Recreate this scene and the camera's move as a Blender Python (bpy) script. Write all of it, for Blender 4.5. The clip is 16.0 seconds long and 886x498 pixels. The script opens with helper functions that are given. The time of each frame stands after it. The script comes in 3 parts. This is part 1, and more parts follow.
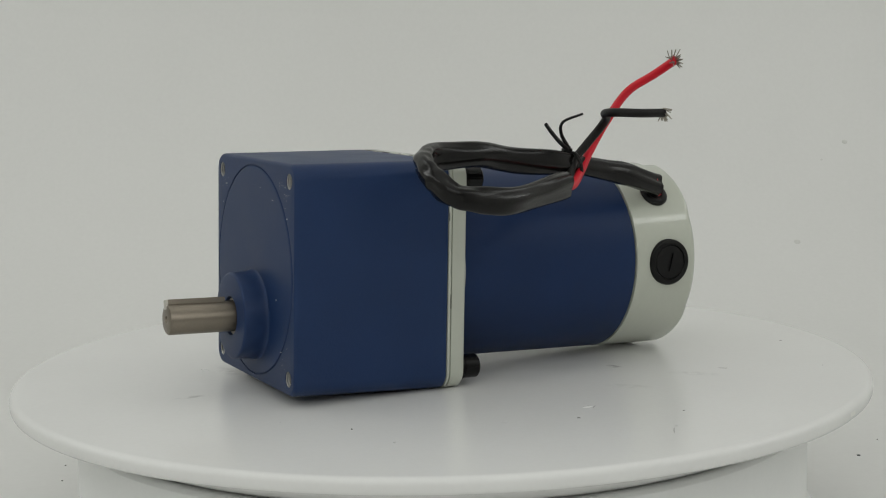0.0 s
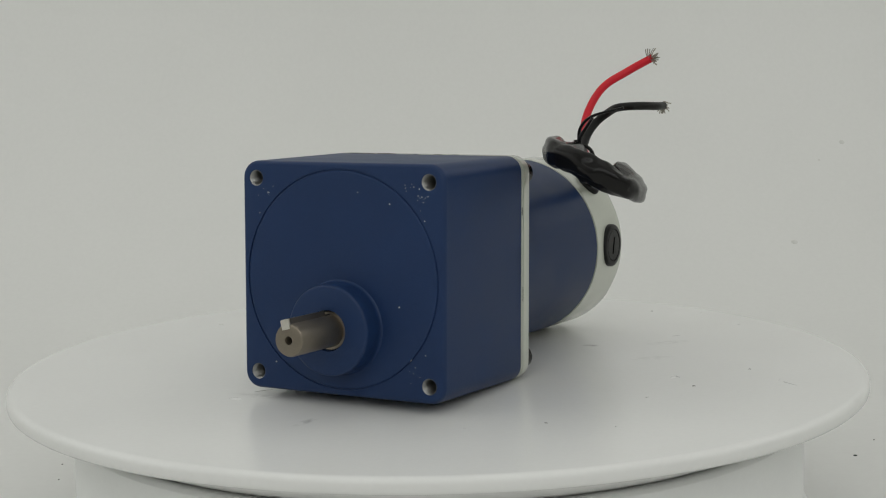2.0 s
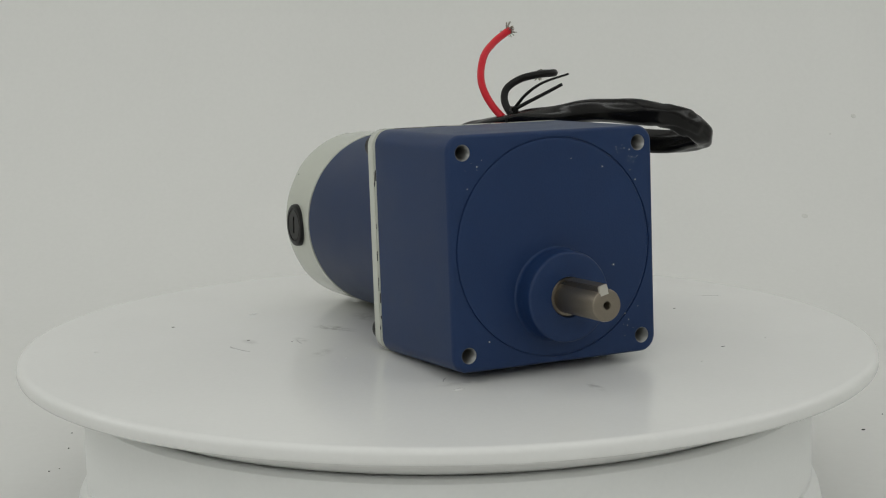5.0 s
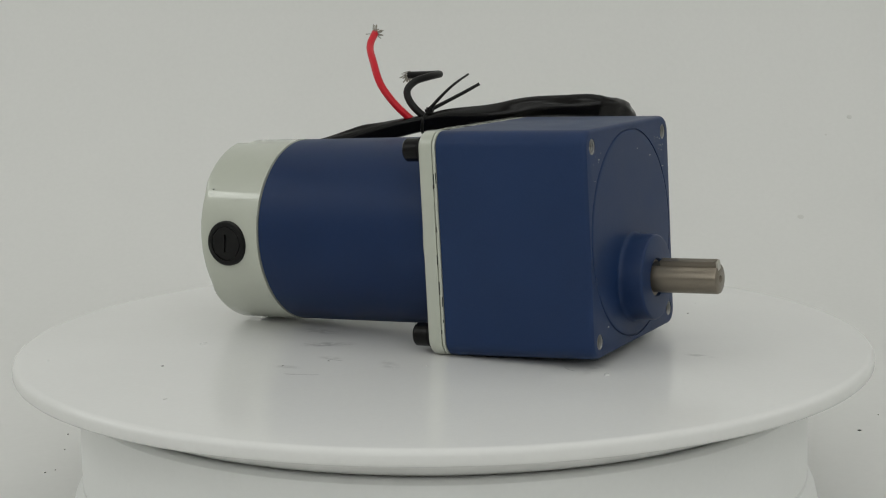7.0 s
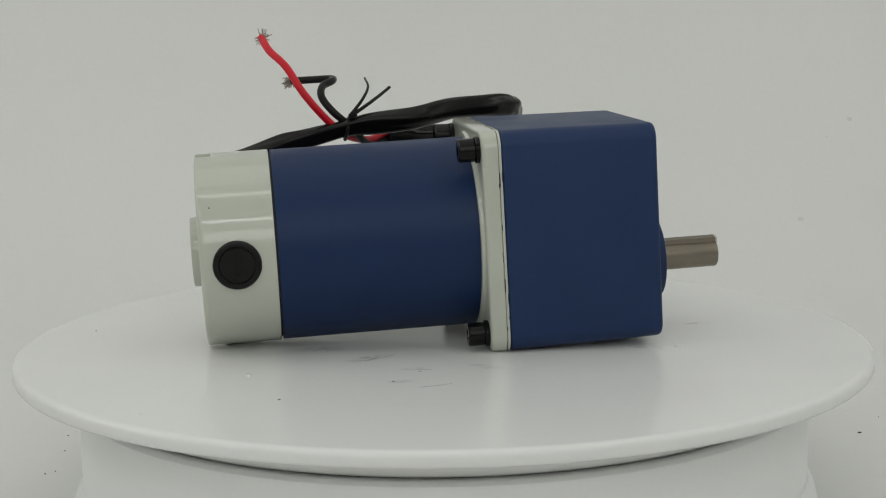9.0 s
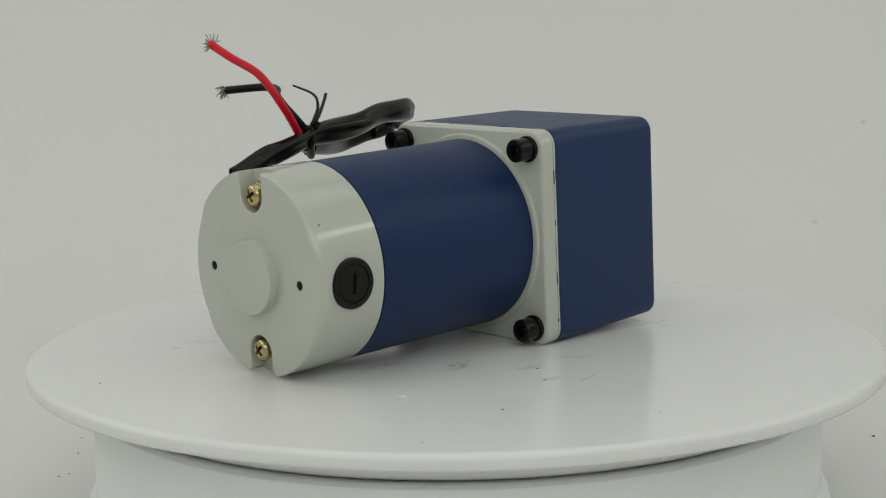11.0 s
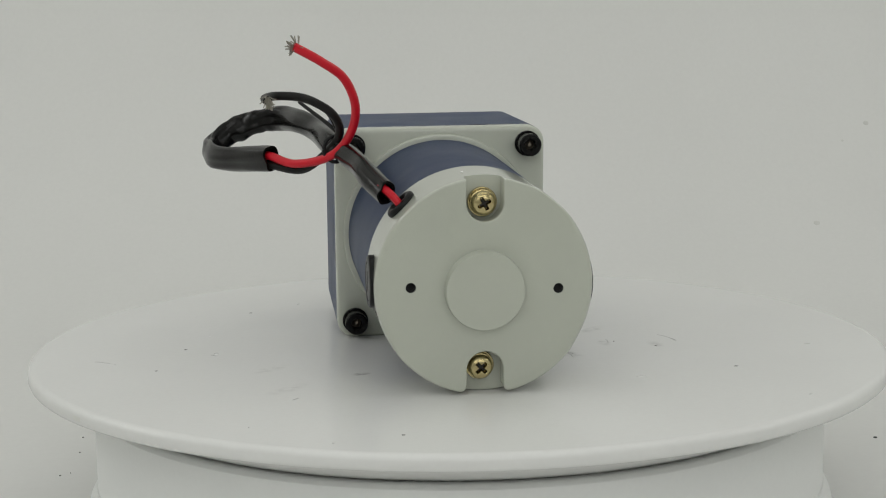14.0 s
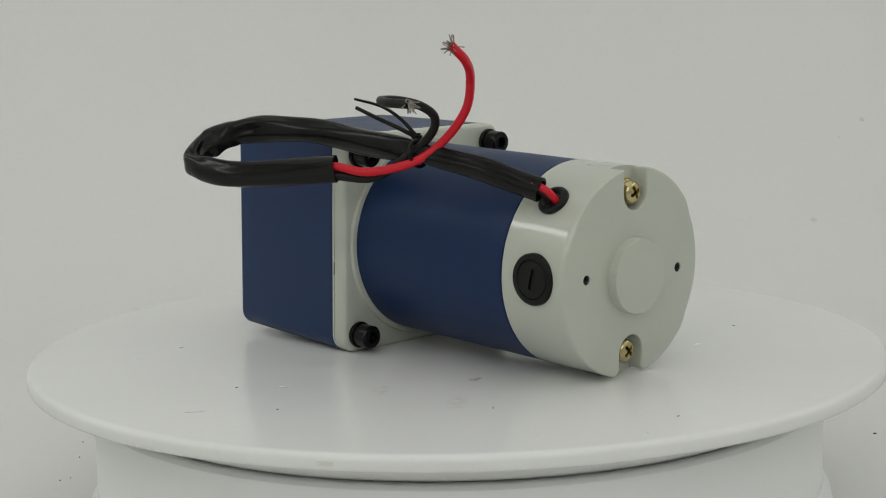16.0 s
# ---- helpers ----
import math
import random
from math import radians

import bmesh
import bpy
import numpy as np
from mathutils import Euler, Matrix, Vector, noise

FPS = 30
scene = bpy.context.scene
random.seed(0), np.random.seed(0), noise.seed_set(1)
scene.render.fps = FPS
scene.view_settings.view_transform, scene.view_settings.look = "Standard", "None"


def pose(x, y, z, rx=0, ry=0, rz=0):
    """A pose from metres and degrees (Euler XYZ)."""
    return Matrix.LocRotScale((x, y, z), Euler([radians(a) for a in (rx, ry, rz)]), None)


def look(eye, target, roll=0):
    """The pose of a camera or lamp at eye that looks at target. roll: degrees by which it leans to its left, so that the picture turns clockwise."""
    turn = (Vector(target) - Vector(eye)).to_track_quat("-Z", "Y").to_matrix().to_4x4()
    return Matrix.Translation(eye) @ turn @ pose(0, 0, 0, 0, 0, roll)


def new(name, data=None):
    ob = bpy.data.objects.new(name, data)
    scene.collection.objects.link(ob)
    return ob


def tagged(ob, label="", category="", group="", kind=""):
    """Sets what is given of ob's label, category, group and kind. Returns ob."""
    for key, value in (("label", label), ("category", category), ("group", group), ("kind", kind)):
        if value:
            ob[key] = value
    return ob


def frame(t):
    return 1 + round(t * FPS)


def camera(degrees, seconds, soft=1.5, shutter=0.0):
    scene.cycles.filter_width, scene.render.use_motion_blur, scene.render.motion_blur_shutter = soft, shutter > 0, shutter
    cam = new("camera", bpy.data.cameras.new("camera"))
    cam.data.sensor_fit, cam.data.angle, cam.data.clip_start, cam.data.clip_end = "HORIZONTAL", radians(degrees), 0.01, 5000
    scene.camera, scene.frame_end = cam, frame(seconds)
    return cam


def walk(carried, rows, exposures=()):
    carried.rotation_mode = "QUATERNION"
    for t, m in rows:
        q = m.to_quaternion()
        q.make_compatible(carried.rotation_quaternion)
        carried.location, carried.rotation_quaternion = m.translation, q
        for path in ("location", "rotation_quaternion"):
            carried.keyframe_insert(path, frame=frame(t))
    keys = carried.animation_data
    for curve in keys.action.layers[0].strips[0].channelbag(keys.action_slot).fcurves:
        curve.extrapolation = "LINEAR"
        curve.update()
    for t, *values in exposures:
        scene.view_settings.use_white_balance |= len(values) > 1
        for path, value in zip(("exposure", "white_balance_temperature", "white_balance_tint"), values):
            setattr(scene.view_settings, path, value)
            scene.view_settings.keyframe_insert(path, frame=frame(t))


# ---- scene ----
cam = camera(31.45, 16.0, soft=1.1)
CAM_ROWS = (
    (0.0, 0.177, 7.692, -1.295),
    (0.5, 0.139, 7.719, -1.147),
    (1.0, 0.155, 7.677, -1.198),
    (1.5, 0.195, 7.786, -1.101),
    (2.0, 0.276, 7.712, -1.172),
    (2.5, 0.360, 7.802, -1.093),
    (2.6, 0.373, 8.136, -1.102),
    (2.7, 0.386, 8.470, -1.110),
    (2.8, 0.399, 8.692, -1.118),
    (2.9, 0.412, 8.814, -1.127),
    (3.0, 0.425, 8.814, -1.135),
    (3.5, 0.476, 8.743, -0.988),
    (4.0, 0.545, 8.686, -1.008),
    (4.5, 0.664, 8.749, -0.847),
    (4.7, 0.664, 8.742, -0.856),
    (4.8, 0.482, 8.739, -0.861),
    (4.9, 0.148, 8.736, -0.866),
    (5.0, -0.095, 8.732, -0.871),
    (5.2, -0.079, 8.729, -0.868),
    (7.5, 0.104, 8.697, -0.841),
    (8.0, 0.158, 8.693, -0.801),
    (8.2, 0.121, 8.684, -0.805),
    (10.3, -0.063, 8.590, -0.848),
    (10.5, -0.303, 8.582, -0.853),
    (11.0, -0.441, 8.525, -0.872),
    (11.5, -0.427, 8.529, -0.733),
    (12.0, -0.487, 8.509, -0.721),
    (12.5, -0.450, 8.537, -0.679),
    (13.0, -0.444, 8.517, -0.649),
    (13.5, -0.559, 8.600, -0.638),
    (14.0, -0.510, 8.517, -0.747),
    (14.5, -0.449, 8.472, -0.658),
    (15.0, -0.495, 8.437, -1.044),
    (15.5, -0.536, 8.525, -1.400),
    (16.0, -0.426, 8.490, -1.340),
)
SPIN = (
    (0, -77.71),
    (0.5, -69.11),
    (1, -60.41),
    (1.5, -51.60),
    (2, -42.69),
    (2.5, -33.71),
    (3, -24.66),
    (3.5, -15.59),
    (4, -6.52),
    (4.5, 2.53),
    (5, 11.55),
    (5.5, 20.53),
    (6, 29.47),
    (6.5, 38.38),
    (7, 47.27),
    (7.5, 56.15),
    (8, 65.04),
    (8.5, 73.96),
    (9, 82.92),
    (9.5, 91.94),
    (10, 101.01),
    (10.5, 110.14),
    (11, 119.32),
    (11.5, 128.53),
    (12, 137.75),
    (12.5, 146.96),
    (13, 156.13),
    (13.5, 165.24),
    (14, 174.27),
    (14.5, 183.23),
    (15, 192.15),
    (15.5, 201.10),
    (16, 210.17),
)
EYE = Vector((0, -0.6778, 0.1426))


def aim(pan, tilt, roll):
    """Camera pose at EYE from pan (to the right), tilt (down) and lean, in degrees."""
    a, b = radians(pan), radians(tilt)
    way = Vector((math.sin(a) * math.cos(b), math.cos(a) * math.cos(b), -math.sin(b)))
    return look(EYE, EYE + way, roll)


walk(cam, [(t, aim(*angles)) for t, *angles in CAM_ROWS])

# ---- world and light ----
world = bpy.data.worlds.new("world")
scene.world = world
world.use_nodes = True
world.node_tree.nodes["Background"].inputs["Color"].default_value = (0.9, 0.95, 1.0, 1)
world.node_tree.nodes["Background"].inputs["Strength"].default_value = 0.3


def area_lamp(name, eye, target, size_x, size_y, watts, colour):
    data = bpy.data.lights.new(name, "AREA")
    data.shape, data.size, data.size_y, data.energy, data.color = "RECTANGLE", size_x, size_y, watts, colour
    ob = new(name, data)
    ob.matrix_world = look(eye, target)
    return ob


# the tent's ceiling panel, strips under the ceiling, over the front and along both sides, and a dim low panel in front
area_lamp("ceiling_lamp", (0.0, 0.22, 1.08), (0.0, 0.22, 0), 1.2, 0.6, 1.5, (0.985, 1.0, 0.98))
area_lamp("ceiling_strip", (0.0, -0.34, 1.06), (0.0, 0.0, 0.05), 1.6, 0.09, 1.4, (0.985, 1.0, 0.98))
area_lamp("front_strip", (0.0, -0.80, 0.69), (0.0, 0.0, 0.0), 1.3, 0.06, 1.5, (0.985, 1.0, 0.98))
area_lamp("front_panel", (0.0, -1.0, 0.43), (0.0, 0.0, 0.0), 1.3, 0.22, 2.2, (0.985, 1.0, 0.98))
for side, watts in ((-1, 1.45), (1, 1.0)):
    area_lamp("side_strip", (side * 0.83, 0.0, 0.62), (0.0, 0.0, 0.05), 1.1, 0.08, watts, (0.985, 1.0, 0.98))
scene.view_settings.exposure = -0.33

# ---- materials ----
def material(name, colour, rough=0.5, metal=0.0, vary=0.06, grain=900.0, bump=0.02, coat=0.0, spec=0.5, big=25.0, rough_vary=0.08):
    """Principled surface with colour and gloss varied at two scales and a fine relief."""
    m = bpy.data.materials.new(name)
    m.use_nodes = True
    nt = m.node_tree
    bsdf = nt.nodes["Principled BSDF"]
    bsdf.inputs["Metallic"].default_value = metal
    bsdf.inputs["Coat Weight"].default_value = coat
    bsdf.inputs["Coat Roughness"].default_value = 0.08
    bsdf.inputs["Specular IOR Level"].default_value = spec
    co = nt.nodes.new("ShaderNodeTexCoord")
    fine = nt.nodes.new("ShaderNodeTexNoise")
    fine.inputs["Scale"].default_value, fine.inputs["Detail"].default_value = grain, 4
    wide = nt.nodes.new("ShaderNodeTexNoise")
    wide.inputs["Scale"].default_value, wide.inputs["Detail"].default_value = big, 3
    for n in (fine, wide):
        nt.links.new(co.outputs["Object"], n.inputs["Vector"])
    mixed = nt.nodes.new("ShaderNodeMath")
    mixed.operation = "MULTIPLY_ADD"
    mixed.inputs[1].default_value = 0.4
    nt.links.new(fine.outputs["Fac"], mixed.inputs[0])
    half = nt.nodes.new("ShaderNodeMath")
    half.operation = "MULTIPLY"
    half.inputs[1].default_value = 0.6
    nt.links.new(wide.outputs["Fac"], half.inputs[0])
    nt.links.new(half.outputs[0], mixed.inputs[2])
    ramp = nt.nodes.new("ShaderNodeValToRGB")
    ramp.color_ramp.elements[0].position, ramp.color_ramp.elements[1].position = 0.2, 0.8
    ramp.color_ramp.elements[0].color = (*[c * (1 - vary) for c in colour], 1)
    ramp.color_ramp.elements[1].color = (*[min(1, c * (1 + vary)) for c in colour], 1)
    nt.links.new(mixed.outputs[0], ramp.inputs["Fac"])
    nt.links.new(ramp.outputs["Color"], bsdf.inputs["Base Color"])
    span = nt.nodes.new("ShaderNodeMapRange")
    span.inputs["To Min"].default_value, span.inputs["To Max"].default_value = max(0.02, rough - rough_vary), min(1, rough + rough_vary)
    nt.links.new(wide.outputs["Fac"], span.inputs["Value"])
    nt.links.new(span.outputs["Result"], bsdf.inputs["Roughness"])
    if bump:
        b = nt.nodes.new("ShaderNodeBump")
        b.inputs["Strength"].default_value, b.inputs["Distance"].default_value = bump, 0.001
        nt.links.new(fine.outputs["Fac"], b.inputs["Height"])
        nt.links.new(b.outputs["Normal"], bsdf.inputs["Normal"])
    return m


BLUE = material("blue_paint", (0.0114, 0.0314, 0.095), 0.44, vary=0.12, grain=1400, bump=0.08, big=40, spec=0.26)
BLUE_BODY = material("blue_cylinder_paint", (0.0095, 0.0265, 0.083), 0.42, vary=0.12, grain=1400, bump=0.05, big=40, spec=0.2)
IVORY = material("ivory_paint", (0.486, 0.508, 0.434), 0.36, vary=0.03, grain=260, bump=0.09, coat=0.9, big=60, rough_vary=0.05)
PLATE = material("white_plastic", (0.80, 0.80, 0.785), 0.225, vary=0.03, grain=500, bump=0.02, big=9, rough_vary=0.035, spec=0.40)
BASE = material("white_moulded_plastic", (0.87, 0.88, 0.865), 0.42, vary=0.03, grain=500, bump=0.03, big=14)
SHEET = material("white_backdrop_sheet", (0.765, 0.765, 0.745), 0.75, vary=0.035, grain=300, bump=0.02, big=5)
STEEL = material("turned_steel", (0.235, 0.205, 0.165), 0.36, 0.9, vary=0.12, grain=1500, bump=0.08, big=120)
# brighter steel for the key's end; the light it reflects is in the colour
LIT_KEY = material("lit_key_steel", (0.60, 0.58, 0.53), 0.36, 1.0, vary=0.08, grain=1500, bump=0.05)
BLACK_STEEL = material("black_oxide_steel", (0.004, 0.0038, 0.0038), 0.17, 0.0, vary=0.2, grain=1500, bump=0.1, spec=0.2, rough_vary=0.05)
THREAD = material("cut_thread_metal", (0.30, 0.30, 0.29), 0.34, 0.9, vary=0.2, grain=1500, bump=0.1)
BRASS = material("brass", (0.50, 0.42, 0.22), 0.21, 1.0, vary=0.15, grain=1200, bump=0.08, rough_vary=0.05)
BAKELITE = material("black_bakelite", (0.005, 0.005, 0.005), 0.37, vary=0.2, grain=1200, bump=0.06, spec=0.22)
SLEEVE = material("black_vinyl_sleeve", (0.005, 0.0046, 0.0043), 0.21, vary=0.25, grain=700, bump=0.08, big=90, spec=0.25, rough_vary=0.05)
RED = material("red_insulation", (0.60, 0.007, 0.021), 0.38, vary=0.08, grain=900, bump=0.08, spec=0.35)
BLACK_WIRE = material("black_insulation", (0.007, 0.0066, 0.0062), 0.42, vary=0.2, grain=900, bump=0.08, spec=0.22)
TIN = material("tinned_copper", (0.30, 0.28, 0.24), 0.4, 1.0, vary=0.2, grain=2000, bump=0)
# for joints and chips; in key slot, screw recesses and holes it paints shade
GAP = material("dark_joint_and_shade", (0.03, 0.03, 0.03), 0.7, vary=0.1, grain=900, bump=0.05)
SCUFF = material("grey_scuff", (0.60, 0.60, 0.59), 0.6, vary=0.2, grain=900, bump=0)
DUST = material("dark_dust", (0.14, 0.14, 0.13), 0.8, vary=0.2, grain=900, bump=0)
SPECK = material("dark_speck", (0.03, 0.03, 0.03), 0.8, vary=0.2, grain=900, bump=0)
SCRATCH = material("dark_scratch", (0.36, 0.36, 0.35), 0.6, vary=0.2, grain=900, bump=0)
GLUE = material("dried_glue", (0.78, 0.78, 0.77), 0.10, vary=0.04, grain=900, bump=0)
SMUDGE = material("faint_smudge", (0.68, 0.68, 0.65), 0.8, vary=0.1, grain=300, bump=0)
CHIP = material("paint_chip", (0.55, 0.56, 0.52), 0.5, vary=0.1, grain=900, bump=0)


def smudged(mat, spots, dirt):
    """Rub soft, streaky smudges of the colour dirt into a material: x, y, length and width in mm, turn in degrees, strength."""
    nt = mat.node_tree
    bsdf = nt.nodes["Principled BSDF"]
    co = nt.nodes.new("ShaderNodeTexCoord")
    total = None
    for x, y, w, h, turn, strength in spots:
        at = nt.nodes.new("ShaderNodeMapping")
        at.vector_type = "TEXTURE"
        at.inputs["Location"].default_value = (x * 0.001, y * 0.001, 0)
        at.inputs["Rotation"].default_value = (0, 0, radians(turn))
        at.inputs["Scale"].default_value = (w * 0.001, h * 0.001, 1)
        nt.links.new(co.outputs["Object"], at.inputs["Vector"])
        away = nt.nodes.new("ShaderNodeVectorMath")
        away.operation = "LENGTH"
        nt.links.new(at.outputs["Vector"], away.inputs[0])
        soft = nt.nodes.new("ShaderNodeMapRange")
        soft.interpolation_type = "SMOOTHSTEP"
        soft.inputs["To Min"].default_value, soft.inputs["To Max"].default_value = strength, 0.0
        nt.links.new(away.outputs["Value"], soft.inputs["Value"])
        if total:
            top = nt.nodes.new("ShaderNodeMath")
            top.operation = "MAXIMUM"
            nt.links.new(total, top.inputs[0])
            nt.links.new(soft.outputs["Result"], top.inputs[1])
            total = top.outputs[0]
        else:
            total = soft.outputs["Result"]
    streak = nt.nodes.new("ShaderNodeTexNoise")
    streak.inputs["Scale"].default_value, streak.inputs["Detail"].default_value = 260, 6
    nt.links.new(co.outputs["Object"], streak.inputs["Vector"])
    patchy = nt.nodes.new("ShaderNodeMapRange")
    patchy.inputs["From Min"].default_value, patchy.inputs["From Max"].default_value = 0.35, 0.62
    nt.links.new(streak.outputs["Fac"], patchy.inputs["Value"])
    amount = nt.nodes.new("ShaderNodeMath")
    amount.operation = "MULTIPLY"
    nt.links.new(total, amount.inputs[0])
    nt.links.new(patchy.outputs["Result"], amount.inputs[1])
    mix = nt.nodes.new("ShaderNodeMix")
    mix.data_type = "RGBA"
    nt.links.new(amount.outputs[0], mix.inputs["Factor"])
    nt.links.new(bsdf.inputs["Base Color"].links[0].from_socket, mix.inputs["A"])
    mix.inputs["B"].default_value = (*dirt, 1)
    nt.links.new(mix.outputs["Result"], bsdf.inputs["Base Color"])


smudged(PLATE, ((32, 69, 5, 3, 30, 1.0), (-46, 25, 15, 6, 135, 0.7), (-29, 48, 14, 7, 100, 0.45), (-86, 6, 8, 4, 110, 0.35), (34, -110, 10, 3, 100, 0.5), (-64, 4, 8, 4, 100, 0.35), (70, 62, 14, 5, 60, 0.2), (-58, -24, 12, 5, 60, 0.3), (-12, -92, 18, 5, 15, 0.25), (56, 96, 16, 5, 60, 0.2)), (0.22, 0.21, 0.215))


# ---- mesh helpers (millimetres in, metres out) ----
MM = 0.001


def part(name, bm, mat, parent=None, label="", sharp=32, kind="", plane=False):
    """Link a bmesh as one object under a thing or a part. plane: faces square to x stay flat."""
    bmesh.ops.remove_doubles(bm, verts=bm.verts, dist=0.004)
    bmesh.ops.recalc_face_normals(bm, faces=bm.faces)
    me = bpy.data.meshes.new(name)
    bm.to_mesh(me)
    bm.free()
    me.transform(Matrix.Diagonal((MM, MM, MM, 1)))
    me.materials.append(mat)
    me.polygons.foreach_set("use_smooth", [not (plane and abs(p.normal.x) > 0.9995) for p in me.polygons])
    me.set_sharp_from_angle(angle=radians(sharp))
    ob = new(name, me)
    if parent:
        ob.parent = parent
    return tagged(ob, label, kind=kind)


def turned(profile, seg=64, cy=0.0, cz=0.0, bm=None):
    """A body turned about the x axis from (x, radius) rows; a radius of 0 closes it."""
    bm = bm or bmesh.new()
    rings = []
    for x, r in profile:
        if r == 0:
            rings.append([bm.verts.new((x, cy, cz))])
        else:
            rings.append([bm.verts.new((x, cy + r * math.cos(2 * math.pi * i / seg), cz + r * math.sin(2 * math.pi * i / seg))) for i in range(seg)])
    for a, b in zip(rings, rings[1:]):
        for i in range(seg):
            j = (i + 1) % seg
            loop = [a[i % len(a)], a[j % len(a)], b[j % len(b)], b[i % len(b)]]
            loop = [v for k, v in enumerate(loop) if v not in loop[:k]]
            if len(loop) > 2:
                bm.faces.new(loop)
    return bm


def rounded_square(half, r, n=8):
    out = []
    for k, (sy, sz) in enumerate(((1, 1), (-1, 1), (-1, -1), (1, -1))):
        for i in range(n + 1):
            a = math.pi / 2 * (k + i / n)
            out.append((sy * (half - r) + r * math.cos(a), sz * (half - r) + r * math.sin(a)))
    return out


def circle(r, cy=0.0, cz=0.0, n=24):
    return [(cy + r * math.cos(2 * math.pi * i / n), cz + r * math.sin(2 * math.pi * i / n)) for i in range(n)]


def loft(layers, holes=(), close=(True, True), bm=None):
    """Walls through outlines (x, [(y, z)...]) of equal count. The last outline is filled round the holes (outline, depth)."""
    bm = bm or bmesh.new()
    rings = [[bm.verts.new((x, y, z)) for y, z in pts] for x, pts in layers]
    n = len(rings[0])
    for a, b in zip(rings, rings[1:]):
        for i in range(n):
            bm.faces.new((a[i], a[(i + 1) % n], b[(i + 1) % n], b[i]))
    if close[0]:
        bm.faces.new(rings[0])
    if close[1]:
        x = layers[-1][0]
        away = 1 if layers[-1][0] < layers[0][0] else -1
        loops = [rings[-1]]
        for pts, depth in holes:
            top = [bm.verts.new((x, y, z)) for y, z in pts]
            end = [bm.verts.new((x + away * depth, y, z)) for y, z in pts]
            m = len(top)
            for i in range(m):
                bm.faces.new((top[i], top[(i + 1) % m], end[(i + 1) % m], end[i]))
            bm.faces.new(end)
            loops.append(top)
        if holes:
            edges = []
            for lp in loops:
                for i in range(len(lp)):
                    e = bm.edges.get((lp[i], lp[(i + 1) % len(lp)]))
                    edges.append(e)
            bmesh.ops.triangle_fill(bm, use_beauty=True, use_dissolve=False, edges=edges)
        else:
            bm.faces.new(rings[-1])
    return bm


def spline(points, m=10):
    q = [Vector(v) for v in points]
    q = [2 * q[0] - q[1], *q, 2 * q[-1] - q[-2]]
    out = []
    for i in range(1, len(q) - 2):
        a, b, c, d = q[i - 1:i + 3]
        for k in range(m):
            s = k / m
            out.append(0.5 * (2 * b + (c - a) * s + (2 * a - 5 * b + 4 * c - d) * s * s + (3 * b - a - 3 * c + d) * s ** 3))
    out.append(q[-2])
    return out


def tube(points, radius, seg=14, m=10, flat=1.0, up=(0, 0, 1), crease=0.0, bm=None, hollow=0.0, smooth=True):
    """A hose along a smooth line. radius: number or function of 0..1; flat: width across up against height; crease: folds in mm."""
    bm = bm or bmesh.new()
    line = spline(points, m) if smooth else [Vector(v) for v in points]
    rings = []
    for i, c in enumerate(line):
        d = (line[min(i + 1, len(line) - 1)] - line[max(i - 1, 0)]).normalized()
        side = d.cross(Vector(up))
        side = side.normalized() if side.length > 1e-4 else Vector((0, 1, 0))
        top = side.cross(d)
        s = i / (len(line) - 1)
        r = radius(s) if callable(radius) else radius
        ring = []
        for k in range(seg):
            a = 2 * math.pi * k / seg
            w = c + side * (math.cos(a) * r * flat) + top * (math.sin(a) * r)
            if crease:
                fold = 1.0 + 0.5 * math.exp(-((s - 0.62) / 0.12) ** 2)
                w += (side * math.cos(a) + top * math.sin(a)) * crease * fold * (noise.noise(Vector((s * 9, 1.1 * math.cos(a), 1.1 * math.sin(a)))) + (fold - 1) * noise.noise(Vector((s * 24, 0.9 * math.cos(a), 0.9 * math.sin(a) + 5))))
                pleat = math.exp(-((s - 0.6) / 0.09) ** 2) * (0.4 + noise.noise(Vector((s * 30, math.cos(a), 3))))
                w += (side * math.cos(a) + top * math.sin(a)) * crease * 0.28 * pleat * math.sin(s * 150 + 1.6 * math.cos(a))
            ring.append(bm.verts.new(w))
        rings.append(ring)
    for a, b in zip(rings, rings[1:]):
        for i in range(seg):
            bm.faces.new((a[i], a[(i + 1) % seg], b[(i + 1) % seg], b[i]))
    for ring, nxt in ((rings[0], rings[1]), (rings[-1], rings[-2])):
        if hollow:
            c = sum((v.co for v in ring), Vector()) / seg
            c2 = sum((v.co for v in nxt), Vector()) / seg
            lip = [bm.verts.new(c + (v.co - c) * 0.78) for v in ring]
            deep = [bm.verts.new(c + (c2 - c).normalized() * hollow + (v.co - c) * 0.72) for v in ring]
            for i in range(seg):
                j = (i + 1) % seg
                bm.faces.new((ring[i], ring[j], lip[j], lip[i]))
                bm.faces.new((lip[i], lip[j], deep[j], deep[i]))
            bm.faces.new(deep)
        else:
            bm.faces.new(ring)
    return bm


def block(x0, x1, y0, y1, z0, z1, bevel=0.0, bm=None, turn=None):
    bm = bm or bmesh.new()
    made = bmesh.ops.create_cube(bm, size=1)["verts"]
    for v in made:
        v.co = Vector(((x0 + x1) / 2 + v.co.x * (x1 - x0), (y0 + y1) / 2 + v.co.y * (y1 - y0), (z0 + z1) / 2 + v.co.z * (z1 - z0)))
    if bevel:
        edges = {e for v in made for e in v.link_edges}
        made = bmesh.ops.bevel(bm, geom=list(edges), offset=bevel, segments=2, affect="EDGES")["verts"]
    if turn:
        bmesh.ops.transform(bm, matrix=turn, verts=bm.verts)
    return bm


